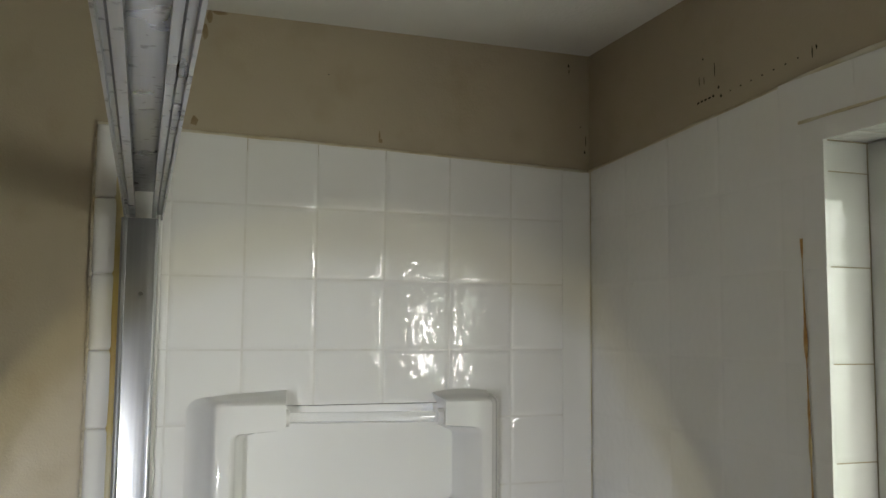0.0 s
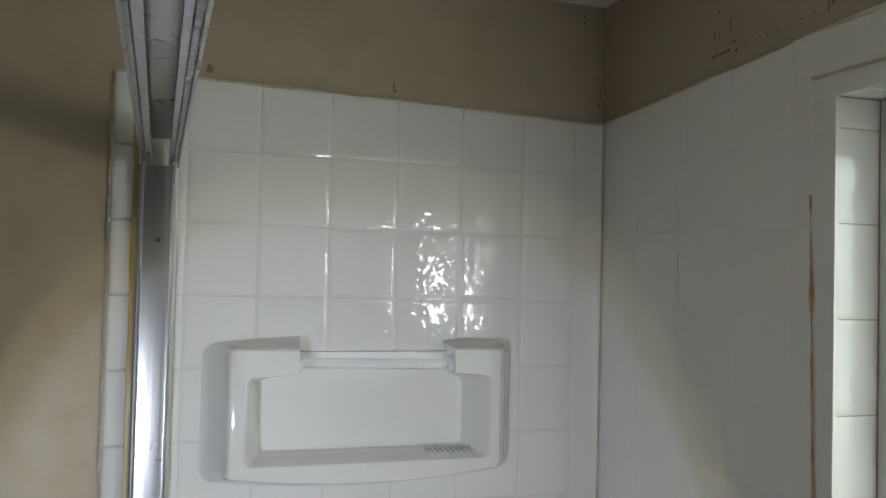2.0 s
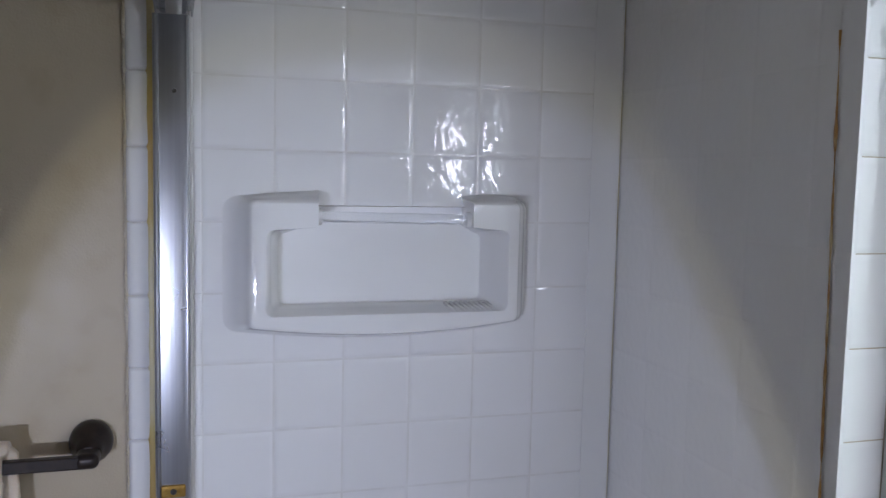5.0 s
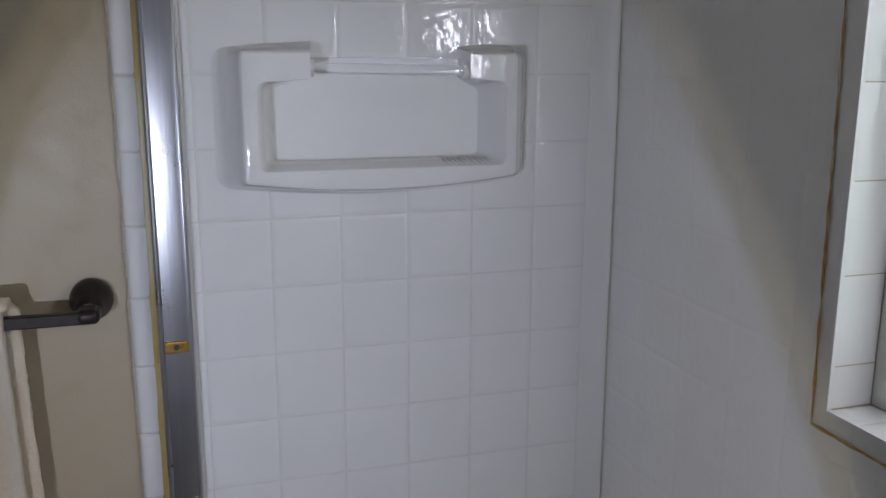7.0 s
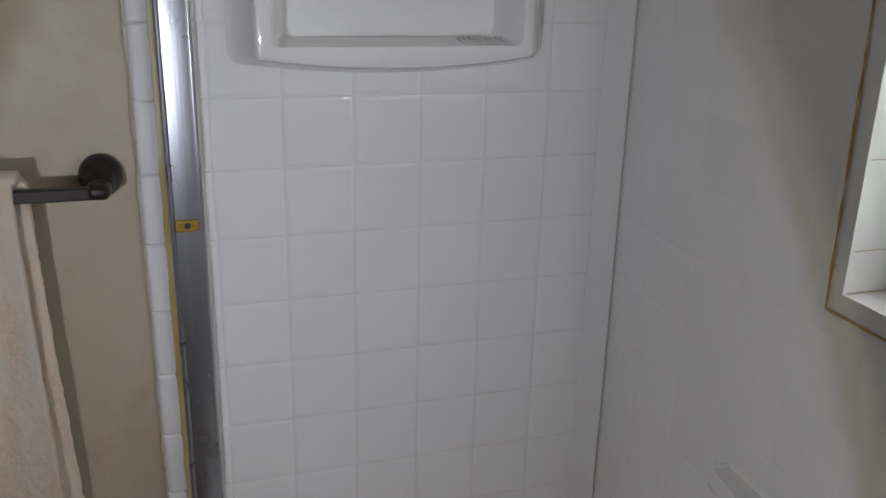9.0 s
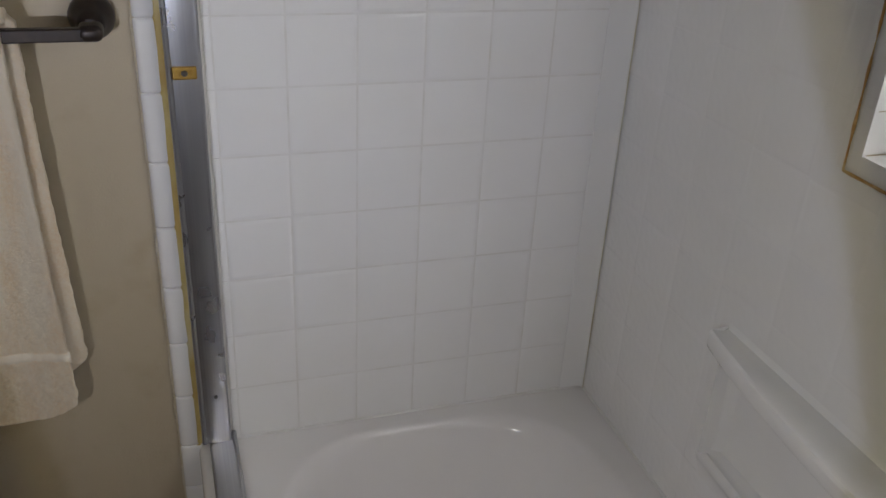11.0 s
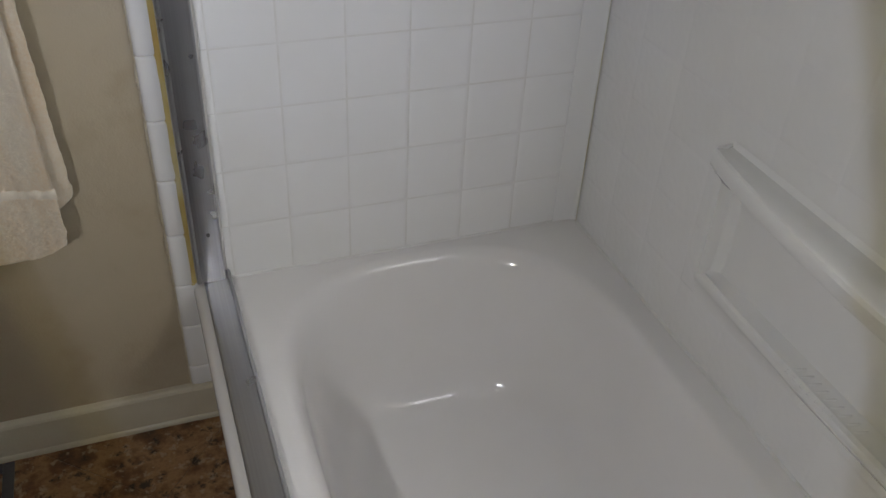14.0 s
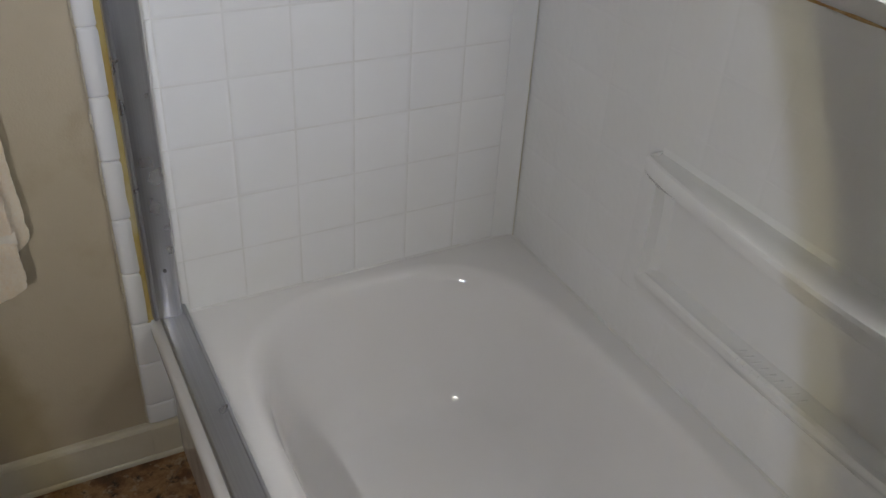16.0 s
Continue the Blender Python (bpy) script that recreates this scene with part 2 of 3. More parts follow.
def tile_mesh(points, soft=False):
    """One glazed tile with pillowed edges from its outline; its face lies at height 0, its back below."""
    key = (soft, *((round(u, 4), round(v, 4)) for u, v in points))
    k = 0.72 if soft else 1.35
    edges = [math.dist(p, q) for p, q in zip(points, points[1:] + points[:1])]
    w = 1.0 if min(edges) > 0.022 else 0.3
    if key in tile_cache:
        return tile_cache[key]
    bm = bmesh.new()
    low = [bm.verts.new((u, v, -0.004)) for u, v in points]
    top = [bm.verts.new((u, v, -0.0011 * k)) for u, v in points]
    n = len(points)
    for i in range(n):
        bm.faces.new((low[i], low[(i + 1) % n], top[(i + 1) % n], top[i]))
    face = bm.faces.new(top)
    bm.normal_update()
    bmesh.ops.inset_region(bm, faces=[face], thickness=0.0026 * w, depth=0.0008 * k, use_even_offset=True)
    bmesh.ops.inset_region(bm, faces=[face], thickness=0.0055 * w, depth=0.0003 * k, use_even_offset=True)
    tile_cache[key] = mesh_of("tile", bm, TILE, True)
    tile_cache[key].set_sharp_from_angle(angle=radians(40))
    return tile_cache[key]


def lay_tile(parent, frame_axes, origin, points, soft=False, name="tile"):
    ob = new(name, tile_mesh(points, soft))
    ob.matrix_basis = basis(*frame_axes, origin)
    ob.parent = parent
    return ob


def cut_outlines(u0, u1, v0, v1, hole):
    """The outlines left of a rectangle when the hole is taken from it."""
    a, b, c, d = hole
    if b <= u0 or a >= u1 or d <= v0 or c >= v1:
        return [[(u0, v0), (u1, v0), (u1, v1), (u0, v1)]]
    if a <= u0 and b >= u1 or c <= v0 and d >= v1:
        out = []
        if a <= u0 and b >= u1:
            spans = [(u0, u1, v0, min(c, v1)), (u0, u1, max(d, v0), v1)]
        else:
            spans = [(u0, min(a, u1), v0, v1), (max(b, u0), u1, v0, v1)]
        for p, q, r, s in spans:
            if q - p > 0.008 and s - r > 0.008:
                out.append([(p, r), (q, r), (q, s), (p, s)])
        return out
    right, upper = b >= u1, d >= v1
    if right and upper:
        return [[(u0, v0), (u1, v0), (u1, c), (a, c), (a, v1), (u0, v1)]]
    if right:
        return [[(u0, v0), (a, v0), (a, d), (u1, d), (u1, v1), (u0, v1)]]
    if upper:
        return [[(u0, v0), (u1, v0), (u1, v1), (b, v1), (b, c), (u0, c)]]
    return [[(b, v0), (u1, v0), (u1, v1), (u0, v1), (u0, d), (b, d)]]


def shrunk(hole, d=0.012):
    a, b, c, e = hole
    return (a + d, b - d, c + d, e - d)


def tile_field(parent, axes, origin, us, vs, holes, joint=JOINT):
    """Lays tiles between the cuts us and vs of a plane, cut round the holes."""
    j = joint / 2
    for u0, u1 in zip(us, us[1:]):
        for v0, v1 in zip(vs, vs[1:]):
            shapes = [[(u0 + j, v0 + j), (u1 - j, v0 + j), (u1 - j, v1 - j), (u0 + j, v1 - j)]]
            for hole in holes:
                a, b, c, d = hole
                if not (b <= u0 or a >= u1 or d <= v0 or c >= v1):
                    shapes = [] if (a <= u0 and b >= u1 and c <= v0 and d >= v1) else cut_outlines(u0 + j, u1 - j, v0 + j, v1 - j, hole)
            for pts in shapes:
                o = Vector(origin) + Vector(axes[0]) * u0 + Vector(axes[1]) * v0
                lay_tile(parent, axes, o, [(u - u0, v - v0) for u, v in pts], joint < 0.0009)


# ---- the room ----
FLOOR_Z, CEIL_Z, DECK_Z, TOP_Z = 0.068, 2.130, 0.40, 1.918    # TOP_Z: the tiles' upper edge in the corner
EAST_X = 0.036


def top_north(x):
    return TOP_Z + 0.034 * min(0.36, EAST_X - x) + 0.018 * max(0.0, EAST_X - x - 0.36)


def top_east(d):
    return TOP_Z + 0.054 * min(d, 0.62)


STRIP_X = -0.765
WIN = (0.553, 1.45, 1.116, 1.867)       # distance from the end wall, and height
FLANGE = (0.517, 1.487, 1.091, 1.893)
SHELF = (-0.618, -0.130, 1.328, 1.549)
SHELF_HOLE = (-0.575, -0.172, 1.345, 1.5275)
NICHE = (0.400, 1.148, 0.5099, 0.796)
NICHE_HOLE = (0.4225, 1.130, 0.540, 0.760)

floor = tagged(part("floor", box(-2.4, -2.4, -0.1, 0.15, 0.12, FLOOR_Z - 0.002), make_plain("tan_floor_joint", (0.26, 0.19, 0.12), (0.16, 0.11, 0.07), 30, 0.6)), "brown stone-look vinyl bathroom floor", "floor", kind="structure")
ceiling = tagged(part("ceiling", box(-2.4, -2.4, CEIL_Z, 0.15, 0.12, CEIL_Z + 0.1), CEILING), "plain off-white painted bathroom ceiling", "ceiling", kind="structure")

wall_north = tagged(part("wall_north", slab_with_holes(
    (-2.4, SHELF_HOLE[0], SHELF_HOLE[1], 0.15), (0.0, SHELF_HOLE[2], SHELF_HOLE[3], CEIL_Z),
    [SHELF_HOLE], lambda a, b, c, d: (a, 0.007, c, b, 0.12, d)), PAINT),
    "tan painted wall with white tiles round the bathtub", "wall", kind="structure")
wall_east = tagged(part("wall_east", slab_with_holes(
    (-0.007, NICHE_HOLE[0], WIN[0], NICHE_HOLE[1], WIN[1], 2.4), (0.0, NICHE_HOLE[2], NICHE_HOLE[3], WIN[2], WIN[3], CEIL_Z),
    [NICHE_HOLE, WIN], lambda a, b, c, d: (EAST_X + 0.007, -b, c, EAST_X + 0.21, -a, d)), PAINT),
    "tan painted outer wall tiled white round a window", "wall", kind="structure")
tagged(part("wall_west", box(-2.5, -2.4, 0, -2.4, 0.12, CEIL_Z), PAINT), "plain tan painted bathroom wall", "wall", kind="structure")
tagged(part("wall_south", box(-2.5, -2.5, 0, 0.25, -2.4, CEIL_Z), PAINT), "plain tan painted bathroom wall", "wall", kind="structure")
tagged(part("wall_alcove", box(-0.72, -1.66, 0, EAST_X + 0.007, -1.54, CEIL_Z), PAINT), "short wall closing the bathtub alcove", "wall", kind="structure")
tagged(part("tile_backing_alcove", box(-0.70, -1.54, DECK_Z + 0.002, EAST_X - 0.002, -1.5385, TOP_Z - 0.002), TILE), "white tiled end of the bathtub alcove", "tile", kind="structure")

# backing behind the tiles
tagged(part("tile_backing_north", slab_with_holes(
    (STRIP_X + 0.003, -0.7085, SHELF_HOLE[0], SHELF_HOLE[1], EAST_X + 0.007), (0.154, 0.36, SHELF_HOLE[2], SHELF_HOLE[3], TOP_Z - 0.004),
    [SHELF_HOLE, (-0.7085, 1, 0, 0.36)], lambda a, b, c, d: (a, 0.0010, c, b, 0.007, d)), GROUT),
    "white grout bed behind the wall tiles", "grout", kind="structure")
tagged(part("tile_backing_east", slab_with_holes(
    (0.0, NICHE_HOLE[0], WIN[0], NICHE_HOLE[1], WIN[1], 1.54), (0.36, NICHE_HOLE[2], NICHE_HOLE[3], WIN[2], WIN[3], TOP_Z - 0.002),
    [NICHE_HOLE, WIN], lambda a, b, c, d: (EAST_X + 0.0005, -b, c, EAST_X + 0.007, -a, d)), TILE),
    "white grout bed behind the wall tiles", "grout", kind="structure")


# ---- window ----
def build_window():
    y0, y1, z0, z1 = WIN
    win = tagged(new("window_1"), "white vinyl window in a tiled reveal", "window", kind="structure")
    bm = bmesh.new()
    w, xa, xb = 0.030, 0.1005, 0.170
    add_box(bm, xa, -y0 - w, z0, xb, -y0, z1, 0.003)
    add_box(bm, xa, -y1, z0, xb, -y1 + w, z1, 0.003)
    add_box(bm, xa, -y1 + w, z0, xb, -y0 - w, z0 + w, 0.003)
    add_box(bm, xa, -y1 + w, z1 - w, xb, -y0 - w, z1, 0.003)
    part("window_frame", bm, VINYL, win)
    ym = (y0 + y1) / 2
    for k, (a, b) in enumerate(((y0 + 0.030, ym + 0.013), (ym - 0.013, y1 - 0.030))):
        bm = bmesh.new()
        xa, xb = (0.113, 0.133) if k == 0 else (0.137, 0.157)
        s, c, d = 0.026, z0 + 0.030, z1 - 0.030
        add_box(bm, xa, -a - s, c, xb, -a, d, 0.002)
        add_box(bm, xa, -b, c, xb, -b + s, d, 0.002)
        add_box(bm, xa, -b + s, c, xb, -a - s, c + s, 0.002)
        add_box(bm, xa, -b + s, d - s, xb, -a - s, d, 0.002)
        sash = part("sash", bm, VINYL, win)
        pane = part("pane", box((xa + xb) / 2 - 0.002, -b + s, c + s, (xa + xb) / 2 + 0.002, -a - s, d - s), GLASS, sash)
        pane.visible_shadow = False
    return win


window_1 = build_window()

# distance outside the window: dim greenery below, bright overcast sky above
m = Mat("overcast_distance", (0.05, 0.06, 0.05), 1.0)
height = m.n.new("ShaderNodeSeparateXYZ")
m.l.new(m.pos, height.inputs[0])
span = m.n.new("ShaderNodeMapRange")
span.inputs["From Min"].default_value, span.inputs["From Max"].default_value = 0.6, 3.2
m.l.new(height.outputs["Z"], span.inputs["Value"])
green = m.ramp(m.noise(1.6, 4), (0.35, (0.10, 0.15, 0.07)), (0.65, (0.20, 0.26, 0.16)))
m.l.new(m.mix(m.ramp(span.outputs[0], (0.0, 0.0), (1.0, 1.0)), green, (0.97, 1.0, 0.83)), m.b.inputs["Emission Color"])
m.b.inputs["Emission Strength"].default_value = 9.8
tagged(part("backdrop", box(3.0, -9.5, -3.0, 3.05, 5.5, 9.0), m.m), "pale overcast sky above dim greenery outside the window", "backdrop", kind="structure")


# ---- bathtub ----
def oval(hw, far, near, n, z, cx=-0.322, b=0.36, count=112):
    mid, lh = (far + near) / 2, (far - near) / 2
    out = []
    for i in range(count):
        a = 2 * math.pi * (i + 0.5) / count
        c, s = math.cos(a), math.sin(a)
        x = cx + hw * math.copysign(abs(c) ** (2 / n), c)
        y = mid + math.copysign(lh - b, s) + b * math.copysign(abs(s) ** (2 / n), s)
        out.append((x, y, z))
    return out


def build_tub():
    tub = tagged(new("bathtub"), "white fibreglass alcove bathtub with a rounded empty basin", "bathtub")
    prof = ((0.0, 0.0, 0.4000), (0.006, 0.006, 0.3992), (0.013, 0.014, 0.396), (0.020, 0.022, 0.389), (0.026, 0.030, 0.376),
            (0.032, 0.040, 0.350), (0.042, 0.062, 0.28), (0.054, 0.088, 0.20), (0.064, 0.105, 0.155), (0.076, 0.122, 0.132),
            (0.094, 0.142, 0.117), (0.120, 0.17, 0.110), (0.18, 0.25, 0.107), (0.27, 0.45, 0.106))
    rings = [oval(0.3745, 0.0035, -1.538, 70, 0.3985, cx=-0.3355, b=0.36)]
    for k, (dx, dy, z) in enumerate(prof):
        rings.append(oval(0.312 - dx, -0.020 - dy, -1.50 + dy, 2.75, z, b=0.35))
    part("basin", loft(rings, cap_last=True), FIBRE, tub, smooth=True)
    section = ((-0.700, 0.3995), (-0.714, 0.4010), (-0.722, 0.3998), (-0.729, 0.396), (-0.7325, 0.390), (-0.7335, 0.382), (-0.731, 0.374), (-0.725, 0.368), (-0.716, 0.364), (-0.7115, 0.352), (-0.710, 0.33), (-0.710, FLOOR_Z - 0.002))
    part("apron", loft([[(x, y, z) for x, z in section] for y in (0.0015, -0.5, -1.0, -1.54)], closed=False), FIBRE, tub, "white apron front with a rounded rim", smooth=True)
    return tub


tub = build_tub()


# ---- moulded soap shelf on the end wall ----
def arc(cx, cz, r, a0, a1, n=5):
    return [(cx + r * math.cos(radians(a0 + (a1 - a0) * i / n)), cz + r * math.sin(radians(a0 + (a1 - a0) * i / n))) for i in range(n + 1)]


def build_shelf():
    shelf = tagged(new("soap_shelf"), "white moulded soap shelf recessed in the tiled wall", "soap shelf")
    yb, yf, yr = -0.0006, -0.048, 0.022
    nl, nr = -0.489, -0.241             # the gap between the two towel-bar blocks
    ft = 1.533
    il, ir, ia, it = -0.568, -0.179, 1.359, 1.491

    def outer(l, r, a, t, rad, sag, gl, gr, rise):
        """From the gap's left end over the left side, the bottom and the right side to the gap's right end; the top rises towards the gap."""
        bottom, left, right = [], [], []
        for i in range(13):
            f = i / 12
            bottom.append((l + rad + (r - l - 2 * rad) * f, a - sag * (1 - (2 * f - 1) ** 2)))
        for i in range(6):
            f = i / 5
            left.append((gl + (l + rad - gl) * f, t + rise * (1 - f) ** 0.8))
            right.append((r - rad + (gr - r + rad) * f, t + rise * 0.75 * math.sin(math.pi * min(1.0, 0.15 + f * 0.75))))
        return (left + arc(l + rad, t - rad, rad, 92, 180) + arc(l + rad, a + rad, rad, 180, 268, 4)
                + bottom + arc(r - rad, a + rad, rad, 272, 360, 4) + arc(r - rad, t - rad, rad, 0, 88) + right)

    shapes = (
        (outer(-0.628, -0.131, 1.330, 1.540, 0.022, 0.015, -0.481, -0.249, 0.010), yb + 0.0003),
        (outer(-0.613, -0.136, 1.333, 1.539, 0.018, 0.015, -0.482, -0.248, 0.009), yb - 0.0035),
        (outer(-0.604, -0.140, 1.336, 1.537, 0.015, 0.015, -0.484, -0.246, 0.007), yb - 0.012),
        (outer(-0.598, -0.146, 1.338, 1.536, 0.013, 0.015, -0.486, -0.244, 0.005), yb - 0.023),
        (outer(-0.594, -0.154, 1.340, 1.535, 0.011, 0.015, -0.487, -0.243, 0.003), yb - 0.034),
        (outer(-0.592, -0.160, 1.341, 1.5345, 0.010, 0.014, -0.488, -0.242, 0.001), yf + 0.006),
        (outer(-0.590, -0.162, 1.3425, 1.5335, 0.009, 0.014, nl, nr, 0.0), yf + 0.002),
        (outer(-0.587, -0.1645, 1.345, 1.531, 0.008, 0.013, nl, nr, 0.0), yf))
    bm = bmesh.new()
    rows = [[bm.verts.new((x, y, z)) for x, z in ring] for ring, y in shapes]
    n = len(rows[0])
    for a, b in zip(rows, rows[1:]):
        for i in range(n - 1):
            bm.faces.new((a[i], a[i + 1], b[i + 1], b[i]))
    r = 0.012
    inner = ([(nl, ft - 0.002), (nl, it + 0.004)] + arc(il + r, it - r, r, 90, 180, 4) + arc(il + r, ia + r, r, 180, 270, 4)
             + arc(ir - r, ia + r, r, 270, 360, 4) + arc(ir - r, it - r, r, 0, 90, 4) + [(nr, it + 0.004), (nr, ft - 0.002)])
    steps = ((0.0, yf), (0.0030, yf + 0.003), (0.012, yb), (0.020, yr - 0.006), (0.026, yr))
    cx, cz = (il + ir) / 2, (ia + it) / 2
    inn = []
    for k, (d, y) in enumerate(steps):
        ring = []
        for i, (x, z) in enumerate(inner):
            if i in (0, 1, len(inner) - 2, len(inner) - 1):
                ring.append(bm.verts.new((x - (d if x < cx else -d) * 0.08 if k else x, y, 1.525 if (i in (0, len(inner) - 1) and k >= 2) else z)))
            else:
                ring.append(bm.verts.new((x + (d if x < cx else -d), y, z + (d * 0.35 if z < cz else -d * 0.35))))
        inn.append(ring)
    for a, b in zip(inn, inn[1:]):
        for i in range(len(inner) - 1):
            bm.faces.new((a[i], b[i], b[i + 1], a[i + 1]))
    bm.faces.new(inn[-1])
    # front face between the outer outline and the opening
    bm.faces.new(rows[-1] + list(reversed(inn[0])))
    # block ends that face the gap, and the recess top
    for row in (0, -1):
        bm.faces.new([q[row] for q in rows] + [inn[k][row] for k in range(1, 3)])
    bm.faces.new((inn[2][0], inn[2][-1], inn[3][-1], inn[3][0]))
    bm.faces.new((inn[3][0], inn[3][-1], inn[4][-1], inn[4][0]))
    bmesh.ops.remove_doubles(bm, verts=bm.verts, dist=0.0002)
    bmesh.ops.triangulate(bm, faces=[f for f in bm.faces if len(f.verts) > 4])
    bmesh.ops.recalc_face_normals(bm, faces=bm.faces)
    body = part("body", bm, MOULD, shelf)
    me = body.data
    me.polygons.foreach_set("use_smooth", [True] * len(me.polygons))
    me.set_sharp_from_angle(angle=radians(38))
    # clear bar and its sockets
    bm = bmesh.new()
    add_tube(bm, (nl - 0.006, -0.026, 1.510), (nr + 0.006, -0.026, 1.506), 0.0085, 24)
    bar = part("bar", bm, ACRYLIC, shelf, "clear acrylic washcloth bar", smooth=True)
    bar.data.set_sharp_from_angle(angle=radians(40))
    bar.visible_shadow = False
    for x, s, z in ((nl, 1, 1.510), (nr, -1, 1.506)):
        bm = bmesh.new()
        add_tube(bm, (x - 0.001 * s, -0.026, z), (x + 0.007 * s, -0.026, z), 0.0135, 24, 0.0125)
        part("socket", bm, MOULD, shelf, smooth=True).data.set_sharp_from_angle(angle=radians(40))
    for i in range(9):
        bm = bmesh.new()
        x = -0.268 + i * 0.0088
        add_tube(bm, (x, yf + 0.008, ia - 0.001), (x, yr - 0.012, ia + 0.007), 0.0034, 8)
        part("drain_rib", bm, MOULD, shelf, smooth=True)
    return shelf


soap_shelf = build_shelf()


# ---- moulded niche low in the long wall ----
def build_niche():
    niche = tagged(new("soap_niche"), "white moulded ledge niche low in the tiled wall", "soap niche")
    X = EAST_X - 0.0006
    # (x, z, kind): 0 lies on the wall, 1 bows out into the room, 2 lies back in the recess
    prof = [(X, 0.796, 0), (X - 0.0004, 0.7940, 0), (0.031, 0.7860, 1), (0.012, 0.7842, 1), (-0.030, 0.7898, 1), (-0.0360, 0.7880, 1), (-0.0395, 0.7830, 1), (-0.040, 0.7690, 1), (-0.0370, 0.762, 1), (-0.026, 0.756, 1),
            (0.006, 0.746, 2), (0.036, 0.731, 2), (0.046, 0.718, 2), (0.050, 0.690, 2), (0.051, 0.625, 2), (0.050, 0.592, 2), (0.045, 0.5785, 2),
            (0.034, 0.5730, 2), (0.022, 0.5725, 1), (0.0140, 0.5738, 1), (0.0095, 0.569, 1), (0.0095, 0.559, 1), (0.017, 0.547, 1), (0.034, 0.526, 1), (X, 0.5099, 0)]
    a, b = -NICHE[0], -NICHE[1]
    half = (a - b) / 2
    ends = []
    for d in (0.0, 0.003, 0.008, 0.016, 0.022, 0.026, 0.0275, 0.032, 0.038, 0.046, 0.07, 0.10, 0.14, 0.18, 0.22, 0.27, 0.32, 0.37):
        p = 0.0 if d == 0 else 0.46 + 0.54 * math.sin(math.pi / 2 * min(1.0, d / 0.39)) ** 0.8
        r = 0.0 if d < 0.0265 else min(1.0, 0.62 + (d - 0.0275) / 0.03)
        ends.append((d, p, r))
    secs = [(a - d, p, r) for d, p, r in ends] + [(b + d, p, r) for d, p, r in reversed(ends)]
    rings = []
    for y, p, r in secs:
        ring = []
        for x, z, k in prof:
            if k == 2:
                front = X - (X + 0.010) * p
                x = front + (x - front) * r
            elif k == 1:
                x = X + (x - X) * p
            ring.append((x, y, z))
        rings.append(ring)
    body = part("body", loft(rings, closed=False), MOULD, niche, smooth=True)
    body.data.set_sharp_from_angle(angle=radians(32))
    for i in range(9):
        y = -0.650 - i * 0.0150
        bm = bmesh.new()
        add_tube(bm, (0.0120, y, 0.5690), (0.044, y - 0.010, 0.5735), 0.0034, 10, 0.0018)
        bmesh.ops.create_uvsphere(bm, u_segments=8, v_segments=6, radius=0.0034, matrix=Matrix.Translation((0.0125, y, 0.5690)))
        part("drain_rib", bm, MOULD, niche, smooth=True)
    return niche


soap_niche = build_niche()


# ---- shower door frame ----
def channel(points, y0, y1):
    return loft([[(x, y, z) for x, z in points] for y in (y0, y1)], closed=True, cap_first=True, cap_last=True)


